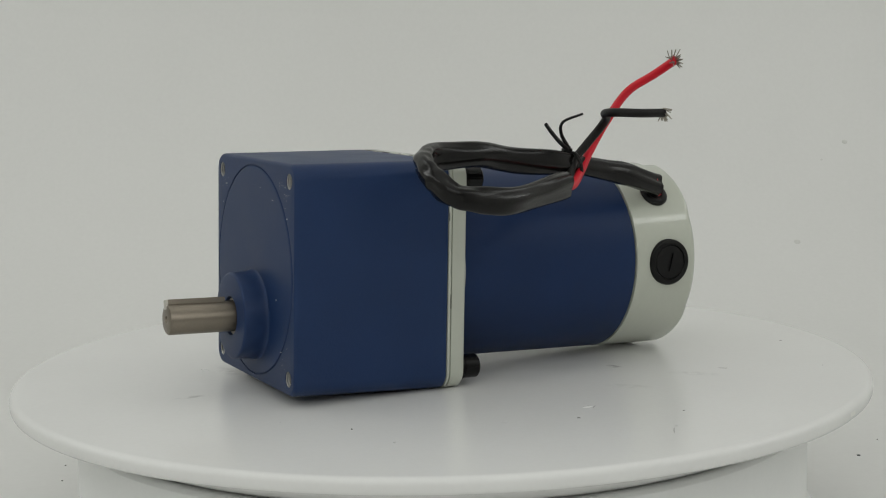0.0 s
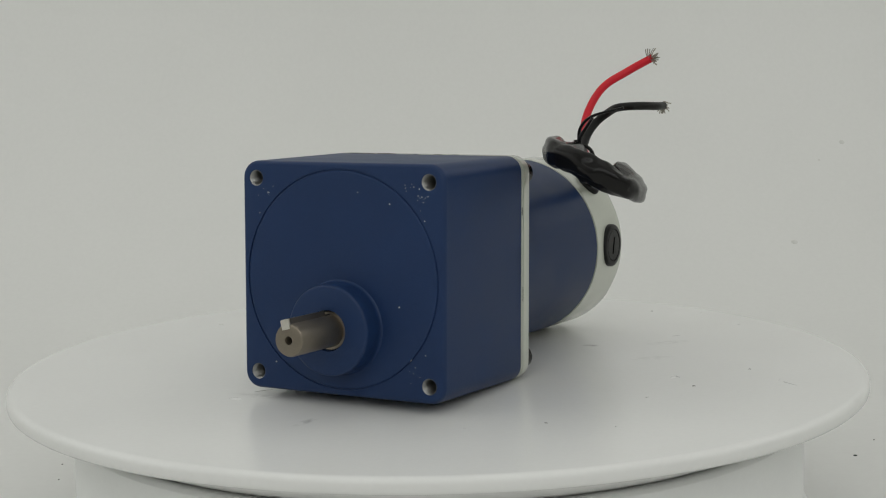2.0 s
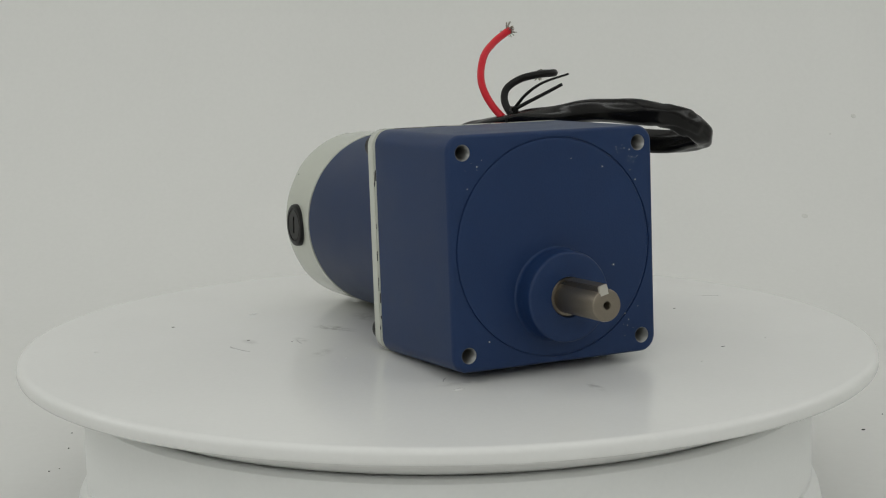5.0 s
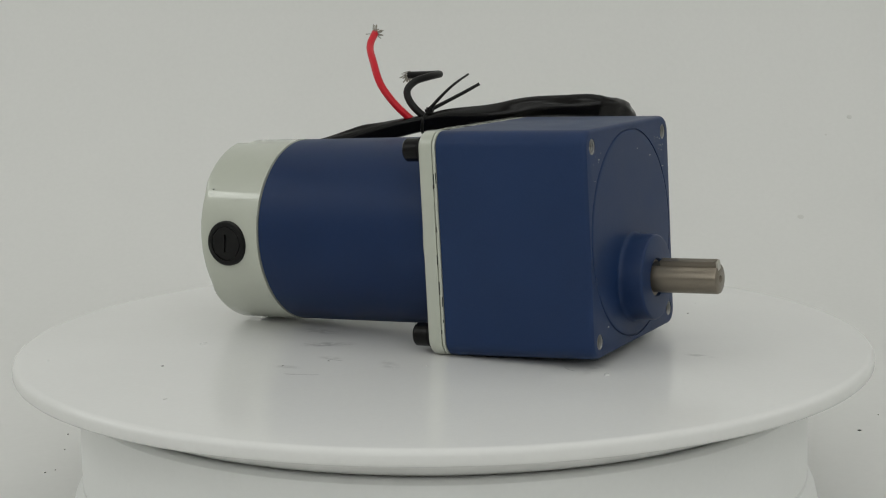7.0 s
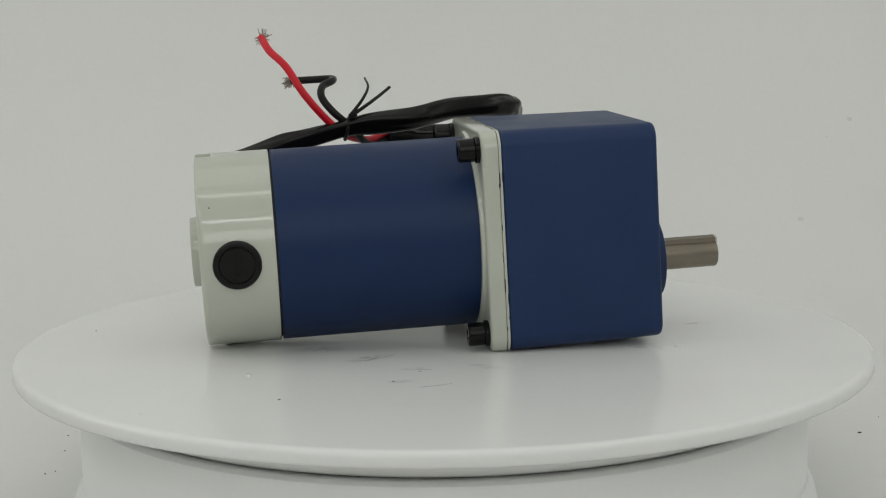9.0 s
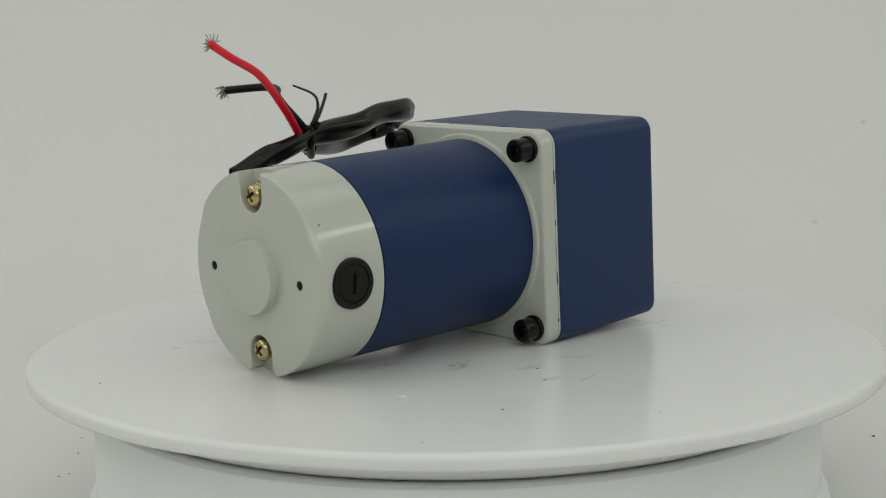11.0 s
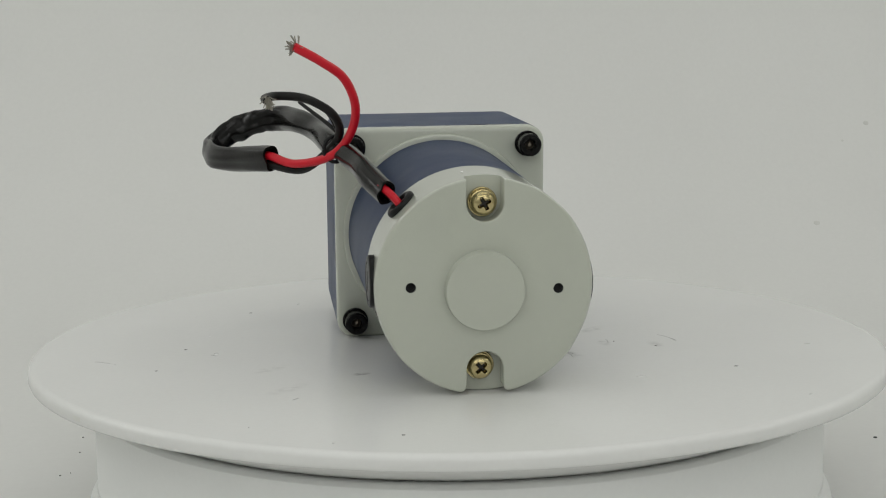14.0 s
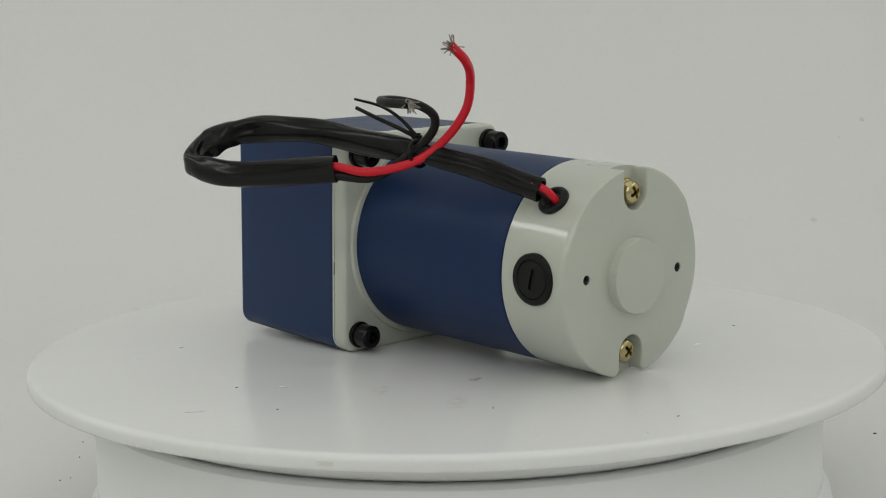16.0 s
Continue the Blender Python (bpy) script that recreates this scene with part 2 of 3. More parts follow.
def relief_disc(r, height, rings=18, seg=72, side=1.0):
    """A disc in the yz plane, with x = height(y, z), and a skirt of depth side towards -x."""
    bm = bmesh.new()
    last = [bm.verts.new((height(0, 0), 0, 0))]
    rows = [last]
    for k in range(1, rings + 1):
        q = r * k / rings
        rows.append([bm.verts.new((height(q * math.cos(2 * math.pi * i / seg), q * math.sin(2 * math.pi * i / seg)), q * math.cos(2 * math.pi * i / seg), q * math.sin(2 * math.pi * i / seg))) for i in range(seg)])
    rows.append([bm.verts.new((-side, v.co.y, v.co.z)) for v in rows[-1]])
    for a, b in zip(rows, rows[1:]):
        for i in range(seg):
            j = (i + 1) % seg
            bm.faces.new((a[0], b[i], b[j]) if len(a) == 1 else (a[i], a[j], b[j], b[i]))
    return bm


def under(name, mesh_from, parent, m):
    """Another part on the same mesh, at pose m in millimetres."""
    ob = new(name, mesh_from.data)
    ob.parent = parent
    ob.matrix_local = mm(m)
    return ob


def mm(m):
    out = m.copy()
    out.translation = out.translation * MM
    return out


# ---- setting: a white photo tent ----
def sheet_wave(x, y, z):
    """How far the hanging sheet stands off its true curve, in mm: slack, soft waves, none where it lies flat."""
    slack = max(0.0, min(1.0, (y - 330) / 120))
    return slack * (3.2 * noise.noise(Vector((x / 150, z / 210, 2.0))) + 1.1 * noise.noise(Vector((x / 60, z / 90, 7.0))))


def setting():
    bm = bmesh.new()
    line = [(-1500, -75, 0), (-400, -75, 0), (320, -75, 0)]
    line += [(320 + 330 * math.sin(a), 255 - 330 * math.cos(a), a) for a in [radians(k) for k in range(2, 91, 2)]]
    line += [(650, 255 + 26 * k, math.pi / 2) for k in range(1, 33)]
    grid = []
    for y, z, a in line:
        row = []
        for k in range(86):
            x = -850 + 20 * k
            d = sheet_wave(x, y, z)
            row.append(bm.verts.new((x, y - d * math.sin(a), z + d * math.cos(a))))
        grid.append(row)
    for r0, r1 in zip(grid, grid[1:]):
        for k in range(85):
            bm.faces.new((r0[k], r0[k + 1], r1[k + 1], r1[k]))
    made = bmesh.ops.extrude_face_region(bm, geom=bm.faces[:])
    for v in made["geom"]:
        if isinstance(v, bmesh.types.BMVert):
            v.co += Vector((0, 4, -4))
    tagged(part("backdrop", bm, SHEET, sharp=60), "seamless white backdrop sheet curving up behind the turntable", "backdrop", kind="structure")
    for name, box in (("wall_left", (-870, -852, -1500, 660, -80, 1100)), ("wall_right", (852, 870, -1500, 660, -80, 1100)), ("wall_front", (-870, 870, -1520, -1502, -80, 1100))):
        tagged(part(name, block(*box), SHEET), "plain white photo tent wall", "wall", kind="structure")
    tagged(part("ceiling", block(-870, 870, -1520, 660, 1102, 1120), SHEET), "plain white photo tent ceiling", "ceiling", kind="structure")


setting()


# ---- turntable ----
R_PLATE, R_BASE, Z_TOP = 183.2, 157.0, 0.9


def upright(bm):
    """Turn a body made about the x axis so that x points up."""
    bmesh.ops.transform(bm, matrix=Matrix(((0, 1, 0, 0), (0, 0, 1, 0), (1, 0, 0, 0), (0, 0, 0, 1))), verts=bm.verts)
    return bm


def turntable():
    root = tagged(new("turntable"), "round white plastic display turntable with a glossy top", "turntable")
    foot = [(-75, 0), (-75, 162.4), (-66, 161.8), (-60, 160.4), (-56.5, 158.6), (-54.4, 157.4), (-54.0, 156.0), (-53.4, 156.0), (-53.0, R_BASE)]
    rim = [(-21.2, R_BASE), (-19.3, 156.6), (-18.3, 155.6), (-17.9, 154.0), (-17.9, 140), (-17.9, 0)]
    part("base", upright(turned(foot + rim, 160)), BASE, root, "white moulded turntable base with a stepped foot")
    under_side = [(-17.4, 0), (-17.4, 151.0), (-17.0, 152.4), (-15.4, 154.6), (-13.2, 156.2), (-10.6, R_BASE), (-5.4, R_BASE)]
    edge = [(-5.4, 181.2), (-5.2, 182.2), (-4.6, 182.9), (-3.8, R_PLATE), (-1.4, R_PLATE), (-0.6, 183.0), (0.0, 182.6), (0.5, 181.9), (0.8, 181.0), (Z_TOP, 179.8)]
    plate = part("plate", upright(turned(under_side + edge + [(Z_TOP, 120), (Z_TOP, 60), (Z_TOP, 0)], 200)), PLATE, root, "white satin plastic plate, scuffed and dusty", sharp=40)
    return root, plate


TABLE, DISC = turntable()


def flake(x, y, w, h, turn, mat, parent, name, bend=0.0, t=0.12):
    """A thin scuff or crumb lying on the plate: length w, width h, bowed by bend."""
    bm = bmesh.new()
    n = 6
    low, high = [], []
    for side, row in ((-1, low), (1, high)):
        for i in range(n + 1):
            s = i / n - 0.5
            wide = h / 2 * (1 - (2 * s) ** 2) ** 0.5 + 0.02
            row.append((s * w, side * wide + bend * (1 - (2 * s) ** 2) + random.uniform(-0.06, 0.06) * h))
    a = radians(turn)
    rows = []
    for pts, z in ((low, 0.0), (low, t), (high, t), (high, 0.0)):
        rows.append([bm.verts.new((x + px * math.cos(a) - py * math.sin(a), y + px * math.sin(a) + py * math.cos(a), Z_TOP + z)) for px, py in pts])
    for r0, r1 in zip(rows, rows[1:]):
        for i in range(n):
            bm.faces.new((r0[i], r0[i + 1], r1[i + 1], r1[i]))
    return part(name, bm, mat, parent)


# ---- geared motor; x runs along its shaft, z up, from the middle of the gearbox's front face ----
MOTOR_SEAT = Matrix(((0.24676, 0.96900, -0.01243, 0.02637), (-0.96811, 0.24707, 0.04139, -0.08275), (0.04318, 0.00182, 0.99907, 0.05024), (0, 0, 0, 1)))


def gearbox(root):
    h, r = 45.3, 6.5
    wide = 46.2
    layers = [(-65.2, rounded_square(wide - 0.4, r)), (-64.7, rounded_square(wide, r)), (-2.2, rounded_square(h, r))]
    layers += [(-2.2 + 2.2 * math.sin(radians(a)), rounded_square(h - 1.4 * (1 - math.cos(radians(a))), r - 1.0 * (1 - math.cos(radians(a))))) for a in (20, 40, 60, 75, 90)]
    holes = [(circle(3.2, sy * 38.7, sz * 38.5), 14) for sy in (1, -1) for sz in (1, -1)]
    box = part("gearbox_housing", loft(layers, holes + [(circle(42.98, n=120), 0.5)]), BLUE, root, "square dark blue painted gearbox housing, rounded edges, chipped paint", plane=True)
    part("face_disc", turned([(-0.48, 42.45), (-0.25, 42.4), (0.05, 42.15), (0.18, 41.7), (0.2, 41.0), (0.2, 0)], 128), BLUE, box)
    part("shaft_boss", turned([(0.1, 18.9), (0.4, 18.4), (1.0, 18.05), (2.0, 17.85), (4.0, 17.75), (9.0, 17.6), (9.6, 17.4), (9.95, 17.0), (10.1, 16.4), (10.1, 8.0), (9.0, 7.6), (8.0, 7.5), (8.0, 0)], 96, 0, -18.4), BLUE, box)
    ring = None
    for sy in (1, -1):
        for sz in (1, -1):
            rows = [(-0.3, 3.2), (-0.25, 3.1)]
            for k in range(11):
                rows += [(-0.6 - k, 2.7), (-1.1 - k, 3.15)]
            rows += [(-12.5, 2.6), (-12.5, 0)]
            if ring is None:
                ring = part("threaded_hole", turned(rows, 32), THREAD, box, "bare metal threaded mounting hole")
                ring.location = (0, sy * 38.7 * MM, sz * 38.5 * MM)
            else:
                under("threaded_hole", ring, box, pose(0, sy * 38.7, sz * 38.5))
    # flecks of bare metal round the holes
    rng = random.Random(4)
    bm = bmesh.new()
    for k in range(52):
        corner = rng.choice(((1, 1), (1, 1), (1, 1), (1, 1), (1, 1), (1, -1), (-1, 1)))
        y, z = corner[0] * (38.7 - abs(rng.gauss(0, 7))), corner[1] * (38.5 - abs(rng.gauss(0, 7)))
        if math.hypot(y, z) < 44.5 or math.hypot(y - corner[0] * 38.7, z - corner[1] * 38.5) < 4.2:
            continue
        q = rng.uniform(0.06, 0.2)
        block(-0.2, 0.08, y - q, y + q * rng.uniform(0.5, 1), z - q * rng.uniform(0.5, 1), z + q, bm=bm)
    for y, z in ((22, 30), (26, -9), (-30, -34), (8, 34), (-33, 33), (37, 24), (31, -29)):
        q = rng.uniform(0.12, 0.26)
        block(-0.1, 0.4, y - q, y + q, z - q, z + q, bm=bm)
    for x, y, z in ((-58, -1, 33), (-20, 1, -20), (-30, 1, -32), (-60, -1, 17), (-12, 1, 12), (-40, 1, 2)):
        q = rng.uniform(0.08, 0.18)
        block(x - q, x + q, y * 45.2 - 0.15, y * 45.2 + 0.15, z - 1.4 * q, z + 1.4 * q, bm=bm)
    part("paint_flecks", bm, CHIP, box, "tiny bare chips in the blue paint", kind="stuff")
    return box


def shaft(root):
    part_shaft = part("output_shaft", turned([(5, 6.2), (35.9, 6.2), (36.6, 5.9), (36.9, 5.3), (36.9, 1.6), (36.2, 1.2), (24, 1.1), (24, 0)], 64, 0.2, -18.5), STEEL, root, "bare turned steel output shaft")
    turn = Matrix.Translation((0, 0.2, -18.5)) @ pose(0, 0, 0, 13, 0, 0)
    part("shaft_key", block(12.5, 36.2, -2.0, 2.0, 3.8, 7.9, 0.25, turn=turn), STEEL, part_shaft, "dull steel key in its slot")
    # the key's end, painted brighter where it catches the light
    part("key_end", block(36.1, 37.0, -2.0, 2.0, 3.8, 7.9, 0.3, turn=turn), LIT_KEY, part_shaft, "end of the key, its reflected light put into a brighter steel")
    # solid dark block in place of the shade in the slot's open end
    part("keyway", block(9.2, 12.8, -1.9, 1.9, 4.6, 6.3, 0.0, turn=turn), GAP, part_shaft, "open end of the key slot, its shade painted as a dark block")
    part("seal_ring", turned([(7.9, 7.6), (8.9, 7.5), (9.1, 7.2), (9.1, 6.3), (8.0, 6.2)], 64, 0.2, -18.5), STEEL, part_shaft)


def flange(root):
    h, r = 46.3, 7.0
    layers = [(-65.35, rounded_square(h - 0.5, r)), (-65.5, rounded_square(h - 0.1, r)), (-66.5, rounded_square(h - 0.1, r)), (-66.6, rounded_square(h - 0.8, r)), (-66.9, rounded_square(h - 0.8, r)), (-67.0, rounded_square(h, r)), (-72.0, rounded_square(h, r)), (-72.7, rounded_square(h - 0.25, r)), (-73.2, rounded_square(h - 0.75, r - 0.4)), (-73.5, rounded_square(h - 1.5, r - 0.9))]
    plate = part("flange_plate", loft(layers), IVORY, root, "ivory painted square flange plate", plane=True)
    part("gasket", loft([(-65.0, rounded_square(h - 0.9, r)), (-65.4, rounded_square(h - 0.9, r))]), GAP, plate)
    part("collar", turned([(-73.3, 43.4), (-74.3, 43.3), (-74.9, 42.9), (-75.1, 42.3), (-75.1, 40.5)], 128), IVORY, plate)
    rng = random.Random(11)
    bm = bmesh.new()
    for _ in range(34):
        side, along = rng.randrange(4), rng.uniform(-36, 36)
        long, thick, x = rng.uniform(0.6, 3.2), rng.uniform(0.08, 0.2), rng.choice((-65.55, -66.55, -66.95))
        y0, y1, z0, z1 = ((along - long, along + long, h - 0.3, h + 0.06), (along - long, along + long, -h - 0.02, -h + 0.3), (h - 0.3, h + 0.06, along - long, along + long), (-h - 0.06, -h + 0.3, along - long, along + long))[side]
        block(x - thick, x + thick, y0, y1, z0, z1, bm=bm)
    part("edge_chips", bm, GAP, plate, "dark chips along the flange's painted edges", kind="stuff")
    first = None
    for sy in (1, -1):
        for sz in (1, -1):
            at = pose(-73.5, sy * 38.6, sz * 38.6, sy * 20 + 7)
            if first:
                bolt = under("socket_bolt", first, root, at)
                for name, kid in (("spring_washer", coil), ("socket_floor", floor_cone)):
                    under(name, kid, bolt, pose(0, 0, 0))
                continue
            bm = turned([(0, 3.6), (-1.9, 3.6), (-1.9, 4.6), (-2.3, 4.9), (-8.3, 4.9), (-8.9, 4.4), (-8.9, 3.2)], 40)
            outer = [v for v in bm.verts if abs(v.co.x + 8.9) < 1e-4 and math.hypot(v.co.y, v.co.z) < 3.3]
            outer.sort(key=lambda v: math.atan2(v.co.z, v.co.y))
            rim, deep = [], []
            for v in outer:
                a = math.atan2(v.co.z, v.co.y)
                q = 2.35 / math.cos((a + math.pi / 6) % (math.pi / 3) - math.pi / 6)
                rim.append(bm.verts.new((-8.9, q * math.cos(a), q * math.sin(a))))
                deep.append(bm.verts.new((-5.2, q * math.cos(a), q * math.sin(a))))
            n = len(outer)
            for i in range(n):
                j = (i + 1) % n
                bm.faces.new((outer[i], outer[j], rim[j], rim[i]))
                bm.faces.new((rim[i], rim[j], deep[j], deep[i]))
            bm.faces.new(deep)
            first = part("socket_bolt", bm, BLACK_STEEL, root, "black hex socket cap bolt")
            first.matrix_local = mm(at)
            # bare steel cone, added so that the socket's bottom glints
            floor_cone = part("socket_floor", turned([(-5.3, 2.2), (-5.5, 1.4), (-6.1, 0.7), (-6.1, 0)], 12), STEEL, first, "bare metal cone added at the bottom of the socket for its glint")
            coil = part("spring_washer", turned([(0.1, 3.4), (0.1, 5.4), (-0.3, 5.6), (-1.5, 5.6), (-1.8, 5.3), (-1.8, 3.4)], 40), BLACK_STEEL, first)


def notched(r, w, n=20, d=0.0):
    """The end cap's outline, d mm into its rounded edge: a circle with a round-ended notch of half width w at top and bottom."""
    out = []
    edge = math.asin(w / r)
    lips = {1: 0.5, -1: 3.4}
    for s in (1, -1):
        base = math.pi / 2 * s
        rim = r - 0.9 + math.sqrt(max(0.0, 0.81 - max(0.0, d - 3.3) ** 2))
        lip = lips[s]
        corner = rim * math.cos(edge)
        bow = [((1 - u) ** 2, 2 * u * (1 - u), u * u) for u in (0.0, 0.25, 0.5, 0.75, 1.0)]
        far = edge + lip / r

        def rounded(side, order):
            pts = [(side * (w * (a + b) + rim * math.sin(far) * c), s * ((corner - lip) * a + corner * b + rim * math.cos(far) * c)) for a, b, c in bow]
            return pts if order > 0 else pts[::-1]

        notch = rounded(s, -1)
        for i in range(n + 1):
            a = math.pi * i / n
            notch.append((s * w * math.cos(a), s * (31.6 - w * math.sin(a))))
        notch += rounded(-s, 1)
        out += notch
        start, end = base + far, base + math.pi - edge - lips[-s] / r
        for i in range(1, 40):
            a = start + (end - start) * i / 40
            soft = 0.9 + 1.9 * max(0.0, min(1.0, (0.62 - abs(math.sin(a))) / 0.12))
            q = max(0.0, d - (4.2 - soft))
            k = r - (soft - math.sqrt(max(0.0, soft * soft - q * q)))
            out.append((k * math.cos(a), k * math.sin(a)))
    return out


def end_cap(root):
    r = 41.2
    bm = turned([(-159.3, 0), (-159.3, 41.0), (-159.4, r), (-183.5, r), (-183.5, 0)], 120)
    layers = [(-183.4, notched(r, 6.9)), (-186.3, notched(r, 6.9))]
    for d in (0.6, 1.2, 1.8, 2.4, 3.0, 3.4, 3.7, 3.9, 4.05, 4.15, 4.2):
        e = 0.9 - math.sqrt(max(0.0, 0.81 - max(0.0, d - 3.3) ** 2))
        layers.append((-186.3 - d, notched(r, 6.9 + 0.6 * e, d=d)))
    loft(layers, [(circle(1.95, 27.8, 0.7, 16), 6), (circle(1.95, -27.7, -1.3, 16), 6)], (False, True), bm)
    cap = part("end_cap", bm, IVORY, root, "ivory painted round end cap with a raised centre", sharp=28, plane=True)
    part("centre_boss", turned([(-190.2, 15.05), (-190.9, 14.95), (-194.15, 14.8), (-194.45, 14.6), (-194.5, 14.3), (-194.5, 0)], 72, 0.4, -0.8), IVORY, cap)

    # threaded linings whose dark colour paints the shade inside the holes
    for y, z in ((27.8, 0.7), (-27.7, -1.3)):
        part("threaded_hole", turned([(-190.1, 1.86), (-189.6, 1.6), (-189.2, 1.84), (-188.8, 1.6), (-188.4, 1.84), (-188.0, 1.6), (-187.0, 1.6), (-186.8, 0)], 16, y, z), GAP, cap, "small threaded hole, the shade inside it painted as a dark lining")

    def cross(y, z):
        q = math.hypot(y, z)
        dome = 2.4 * (1 - (q / 4.5) ** 2.6) ** 0.5 if q < 4.5 else 0.0
        inside = max(0.0, min(1.0, (0.7 - min(abs(y), abs(z))) / 0.3)) * max(0.0, min(1.0, (2.7 - q) / 0.5))
        return dome - 2.2 * inside

    screw = part("screw", relief_disc(4.5, cross, 22, 72, 1.2), BRASS, root, "brass cross-head screw")
    screw.matrix_local = mm(pose(-188.4, 0.3, 31.3, 0, 0, 180) @ pose(0, 0, 0, 28))
    # dark cross laid in the recess: paints its shade, with some grime
    bm = block(0.2, 0.6, -0.36, 0.36, -1.8, 1.8)
    block(0.21, 0.59, -1.8, 1.8, -0.36, 0.36, bm=bm)
    dark_cross = part("recess_dark", bm, GAP, screw, "dark cross that paints shade and grime into the screw's recess")
    coil = part("spring_washer", turned([(-1.2, 3.0), (-1.3, 4.6), (-1.5, 4.9), (-2.6, 4.9), (-2.8, 4.6), (-2.8, 3.0)], 40), BRASS, screw)
    ring = part("flat_washer", turned([(-2.9, 3.0), (-2.9, 5.3), (-3.1, 5.5), (-4.9, 5.5), (-4.9, 3.0)], 40), BRASS, screw)
    low = under("screw", screw, root, pose(-188.4, 1.4, -30.9, 0, 0, 180) @ pose(0, 0, 0, 44))
    for name, piece in (("recess_dark", dark_cross), ("spring_washer", coil), ("flat_washer", ring)):
        under(name, piece, low, pose(0, 0, 0))

    bm = turned([(-6, 10.0), (-0.9, 10.0), (-0.25, 9.6), (0, 9.0), (0, 7.7), (-0.25, 7.5), (-0.7, 7.45), (-0.7, 7.0)], 64)
    slot = [(-0.75, -4.0), (0.75, -4.0), (0.75, 4.0), (-0.75, 4.0)]
    loft([(-0.8, circle(7.2, n=48)), (-0.3, circle(7.2, n=48)), (-0.1, circle(6.9, n=48))], [(slot, 0.75)], (False, True), bm)
    brush = part("brush_cap", bm, BAKELITE, cap, "black slotted plastic brush cap")
    brush.matrix_local = mm(pose(-175.6, 42.4, 0.6, 0, 0, 90) @ pose(0, 0, 0, -12))
    under("brush_cap", brush, cap, pose(-175.3, -42.4, -1.3, 0, 0, -90) @ pose(0, 0, 0, -6))
    # grommet where the cable comes out
    bm = bmesh.new()
    seg, ring = 36, 12
    grid = [[bm.verts.new((1.6 * math.sin(b), (4.8 + 1.6 * math.cos(b)) * math.cos(a), (4.8 + 1.6 * math.cos(b)) * math.sin(a))) for b in [2 * math.pi * k / ring for k in range(ring)]] for a in [2 * math.pi * i / seg for i in range(seg)]]
    for i in range(seg):
        for k in range(ring):
            bm.faces.new((grid[i][k], grid[(i + 1) % seg][k], grid[(i + 1) % seg][(k + 1) % ring], grid[i][(k + 1) % ring]))
    g = part("grommet", bm, BAKELITE, cap, "black rubber cable grommet")
    seat = mm(Matrix.Translation((-174.6, 29.4, 29.4)) @ pose(0, 0, 0, 0, -45, 90))
    g.matrix_local = seat
    part("grommet_core", turned([(-1.0, 4.8), (0.3, 4.6), (0.6, 0)], 24), BAKELITE, cap).matrix_local = seat
    part("nick", block(-185.3, -184.8, -35.15, -34.65, 21.8, 22.3), GAP, cap)
    part("ink_mark", block(-174, -171, 5.4, 6.3, 40.6, 40.95), SCUFF, cap)


SLEEVE_LINE = [(-172.9, 34.7, 33.7), (-155, 40, 38.6), (-139.8, 43.1, 41.0), (-114.8, 50.3, 45.2), (-88, 54, 47.1), (-68.3, 60.8, 49.2), (-49.4, 66.3, 49.2), (-39.2, 75.2, 47.7), (-35.8, 88.9, 42.2), (-40, 98.8, 36.8), (-50, 99.6, 35.5), (-64.1, 96.9, 34.0), (-83.6, 85.5, 35.7), (-101.5, 74.5, 38.0)]
RED_LINE = [(-101.0, 75.0, 39.0), (-110.6, 65.4, 36.9), (-122.3, 52.2, 41.0), (-131.6, 44.9, 50.0), (-140.8, 42.8, 62.2), (-147.5, 47.4, 74.1), (-154.3, 56.7, 81.5), (-157.4, 67.3, 87.6)]
BLACK_LINE = [(-101.0, 74.6, 35.2), (-110.5, 61.8, 34.6), (-120.0, 50.5, 45.0), (-127.5, 48.2, 52.3), (-132.0, 51.0, 59.0), (-131.0, 57.5, 63.6), (-126.0, 64.0, 65.6), (-126.0, 73.2, 66.2), (-134.5, 77.6, 66.1), (-145.4, 77.0, 66.2)]


def strands(at, way, seed, parent, reach=4.3, count=34, splay=1.5):
    rng = random.Random(seed)
    way = Vector(way).normalized()
    bm = bmesh.new()
    for _ in range(count):
        spread = Vector((rng.gauss(0, 1), rng.gauss(0, 1), rng.gauss(0, 1))) * 0.4
        start = Vector(at) + spread * 0.9 - way * 1.2
        d = (way + spread * splay).normalized()
        q = rng.uniform(0.55, 1.0) * reach
        curl = Vector((rng.gauss(0, 1), rng.gauss(0, 1), rng.gauss(0, 1))) * 0.45
        tube([start, start + d * q * 0.5, start + d * q + curl], 0.22, 5, 4, bm=bm)
    return part("strands", bm, TIN, parent, "frayed tinned copper strands", kind="stuff")


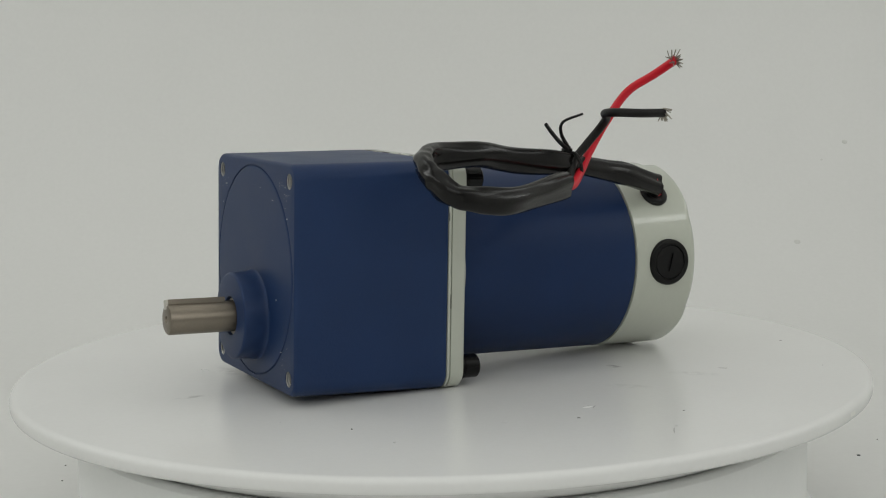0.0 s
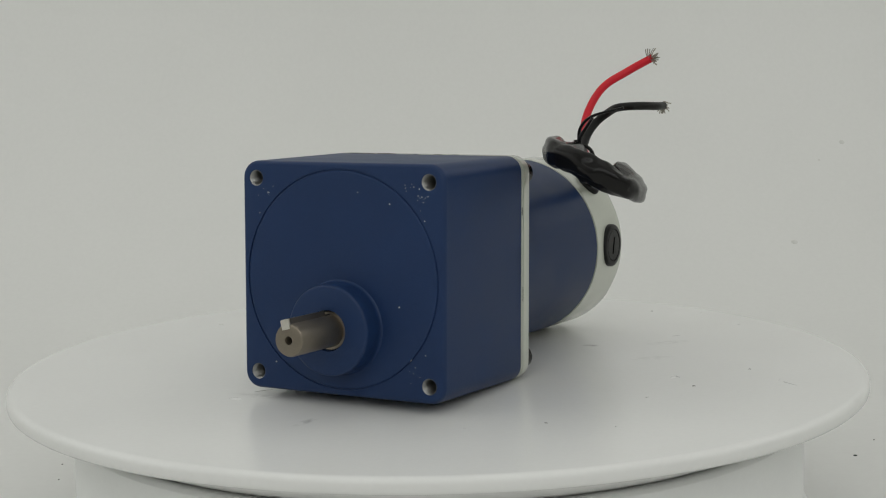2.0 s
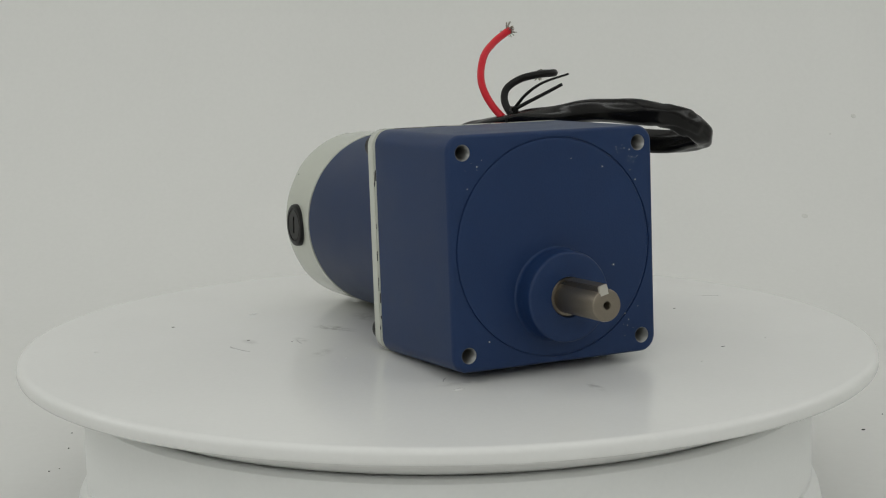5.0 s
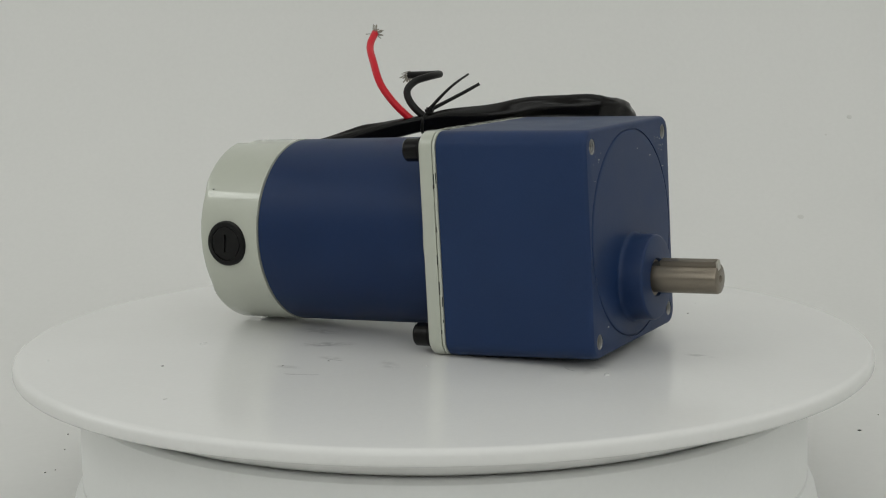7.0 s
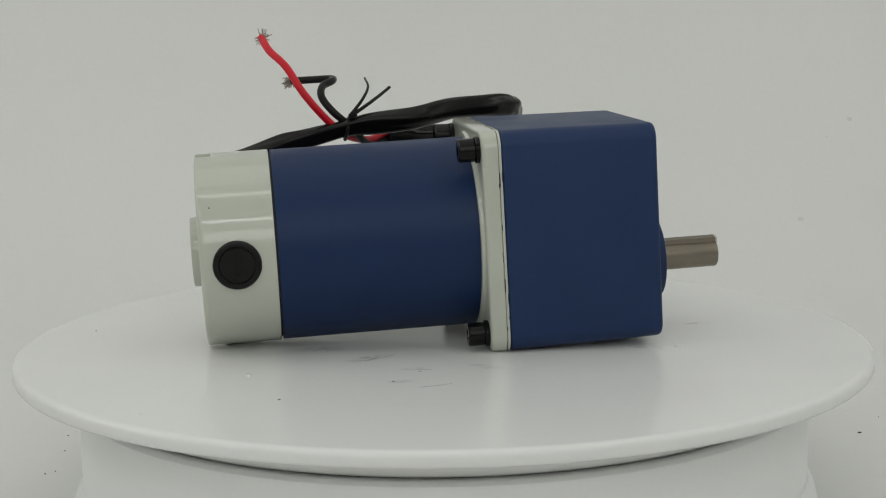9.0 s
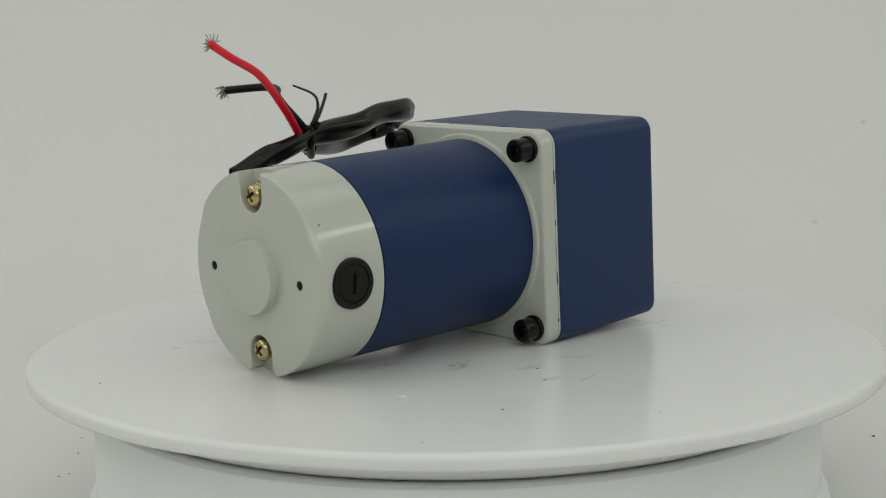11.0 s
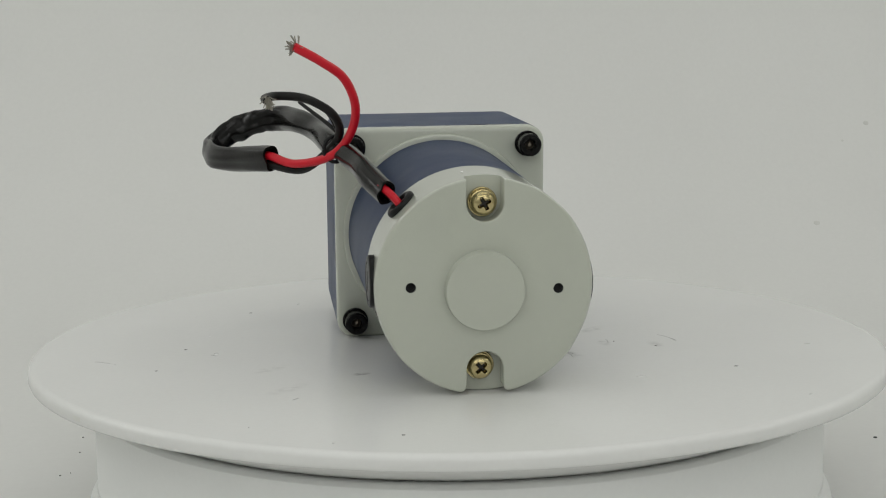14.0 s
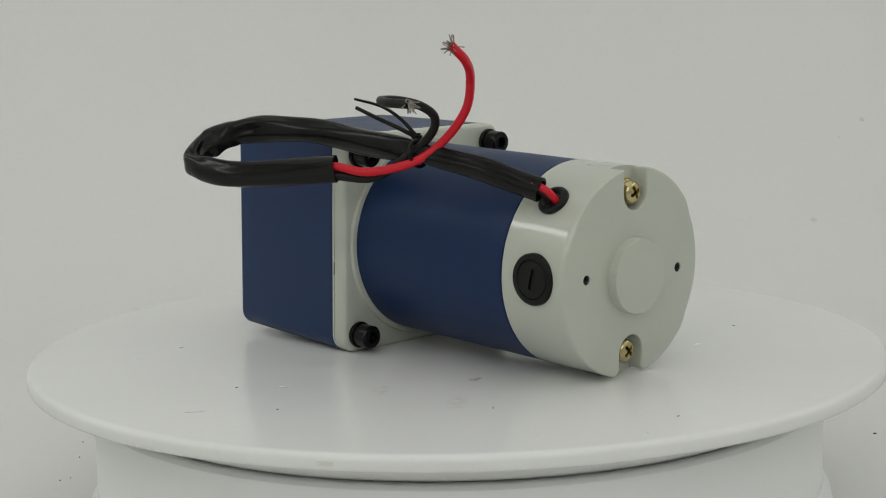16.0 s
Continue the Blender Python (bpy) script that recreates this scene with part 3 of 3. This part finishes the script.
def cable(root):
    sleeve = part("cable_sleeve", tube(SLEEVE_LINE, lambda s: 5.0 - 0.3 * math.cos(s * 9) - 0.9 * math.exp(-((s - 0.21) / 0.025) ** 2), 28, 22, 0.72, crease=1.5, hollow=7), SLEEVE, root, "black shrunken vinyl cable sleeve, looped and creased", sharp=60)
    stub = [(-176.5, 28.5, 27.5), (-174.8, 31.8, 31.6), (-172.0, 34.7, 34.2), (-169.8, 35.9, 35.1)]
    part("wire_stub", tube([Vector(v) + Vector((-0.1, 0.5, 0.9)) for v in stub], 1.5, 12), RED, sleeve, "red insulated wire")
    part("wire_stub", tube([Vector(v) + Vector((0.5, -0.8, -1.1)) for v in stub], 1.5, 12), BLACK_WIRE, sleeve, "black insulated wire")
    red = part("red_wire", tube([(-93, 80.3, 38.6)] + RED_LINE, 1.75, 16), RED, root, "bright red insulated wire with a frayed end")
    strands(RED_LINE[-1], Vector(RED_LINE[-1]) - Vector(RED_LINE[-2]), 3, red)
    black = part("black_wire", tube([(-93, 80.3, 34.8)] + BLACK_LINE, 1.75, 16), BLACK_WIRE, root, "black insulated wire, folded over, with a frayed end")
    strands(BLACK_LINE[-1], (-0.55, -0.2, -0.95), 5, black, 5.0, 34, 0.8)
    # cable tie: a loop round the bundle, its knot and two tails
    tie = part("cable_tie", tube([Vector((-121.5, 49.7, 43.9)) + Vector((1.2 * math.sin(a), 4.5 * math.cos(a), 5.0 * math.sin(a))) for a in [2 * math.pi * k / 14 for k in range(15)]], 0.8, 8, 4), BAKELITE, root, "thin black plastic cable tie")
    part("knot", block(-120.5, -116.5, 45.8, 49.4, 48.6, 51.6, 0.8), BAKELITE, tie)
    part("tail", tube([(-119.0, 48.0, 50.0), (-112.5, 52.0, 53.4), (-105.5, 57.4, 57.3), (-99.3, 62.6, 61.1)], lambda s: 0.95 - 0.2 * s, 8), BAKELITE, tie)
    part("tail", tube([(-119.0, 48.3, 50.6), (-113.2, 51.5, 57.0), (-109.8, 58.5, 62.0), (-110.0, 72.4, 65.6)], lambda s: 0.85 - 0.35 * s, 8), BAKELITE, tie)


def gear_motor():
    root = tagged(new("gear_motor"), "dark blue geared electric motor with ivory flange and end cap", "motor")
    gearbox(root)
    shaft(root)
    flange(root)
    part("motor_body", turned([(-73.4, 41.0), (-74, 41.0), (-90, 41.0), (-120, 41.0), (-158.2, 41.0), (-158.4, 40.8), (-158.45, 39.6)], 120), BLUE_BODY, root, "dark blue painted motor cylinder")
    part("seam", turned([(-158.3, 39.7), (-159.6, 39.7)], 120), GAP, root, "dark joint between cylinder and end cap")
    end_cap(root)
    cable(root)
    root.matrix_world = MOTOR_SEAT
    return root


MOTOR = gear_motor()


# ---- scuffs and dust on the plate, specks on the sheet ----
def marks():
    rng = random.Random(8)
    crumbs = ((-117, 47, 1.6, 1.0, 20), (115, 27, 1.5, 1.0, 50), (3, 159, 1.3, 0.9, 0), (116, 68, 1.2, 0.7, 0), (106, -57, 1.6, 0.7, 0), (-86, 9, 1.4, 0.7, 30), (-68, 1, 1.4, 0.6, 70))
    for x, y, w, h, a in crumbs:
        flake(x, y, w, h, a, DUST, DISC, "crumb")
    scratches = ((-91, -8, 14, 0.45, 121, 0.8), (-65, 1, 9, 0.4, 98, 0.4), (-45, 22, 20, 0.45, 139, 1.0), (-94, -4, 5, 0.4, 110, 0.3), (143, 54, 8, 0.4, 160, 0.2), (-18.4, -85, 8, 0.45, 70, 0.5), (50, 111, 4, 0.7, 60, 0.2), (100, 38, 4, 0.5, 150, 0.2), (-50, 30, 8, 0.3, 110, 0.5))
    for x, y, w, h, a, bend in scratches:
        flake(x, y, w, h, a, SCRATCH, DISC, "scratch", bend, 0.06)
    for x, y, w, h, a in ((99.5, 35.5, 4.6, 2.2, 100), (-16.5, -101.5, 5.5, 2.2, 30), (-79, 68, 5.2, 2.4, 20), (-50, -37, 1.0, 0.8, 0)):
        bm = upright(turned([(0.0, 1.0), (0.35, 0.85), (0.6, 0.5), (0.7, 0.0)], 20))
        bmesh.ops.transform(bm, matrix=pose(x, y, Z_TOP, 0, 0, a) @ Matrix.Diagonal((w / 2, h / 2, 0.6, 1)), verts=bm.verts)
        part("glue_drop", bm, GLUE, DISC, "dried drop of clear glue")
    for _ in range(8):
        a, q = rng.uniform(0, 2 * math.pi), 175 * rng.uniform(0.25, 1) ** 0.5
        flake(q * math.cos(a), q * math.sin(a), rng.uniform(0.4, 3.0), rng.uniform(0.25, 0.6), rng.uniform(0, 180), SCUFF, DISC, "scuff", rng.uniform(-0.3, 0.3))
    for x, y, q in ((213, 106, 1.05), (-197, 122, 0.5), (-192, 93, 0.45), (231, 136, 0.4), (-192, 53, 0.5), (-188, 57, 0.35)):
        bm = upright(turned([(-74.9, q), (-74.6, q * 0.8), (-74.4, 0)], 7))
        bmesh.ops.translate(bm, verts=bm.verts, vec=(x, y, 0))
        tagged(part("speck", bm, SPECK if q > 1 else DUST), "tiny dark speck of dirt on the white sheet", "dirt", "specks on the sheet")

    for x, y, z, q in ((273, 505.9, -17.7, 2.6), (165, 489.4, -28.6, 1.8), (306, 569.5, 38.7, 1.6), (327, 579.9, 51.6, 2.2)):
        lean = math.degrees(math.asin((y - 320) / 330))
        bm = upright(turned([(-0.1, q), (0.15, q * 0.8), (0.2, 0)], 12))
        bmesh.ops.transform(bm, matrix=Matrix.Translation((x, y, z)) @ pose(0, 0, 0, lean) @ Matrix.Translation((0, 0, sheet_wave(x, y, z) + 0.1)), verts=bm.verts)
        tagged(part("speck", bm, SMUDGE), "faint grey smudge on the white sheet", "dirt", "specks on the sheet")
    wear = upright(turned([(-3.3, 182.8), (-3.3, 183.22), (-1.6, 183.22), (-1.6, 182.8)], 200))
    bmesh.ops.delete(wear, geom=[v for v in wear.verts if abs(math.degrees(math.atan2(v.co.y, v.co.x)) - 45.5) > 1.5], context="VERTS")
    part("worn_patch", wear, SMUDGE, DISC)


marks()


# ---- what moves ----
def motions():
    for thing, seat in ((DISC, Matrix()), (MOTOR, MOTOR_SEAT)):
        walk(thing, [(t, pose(0, 0, 0, 0, 0, a) @ seat) for t, a in SPIN])


motions()
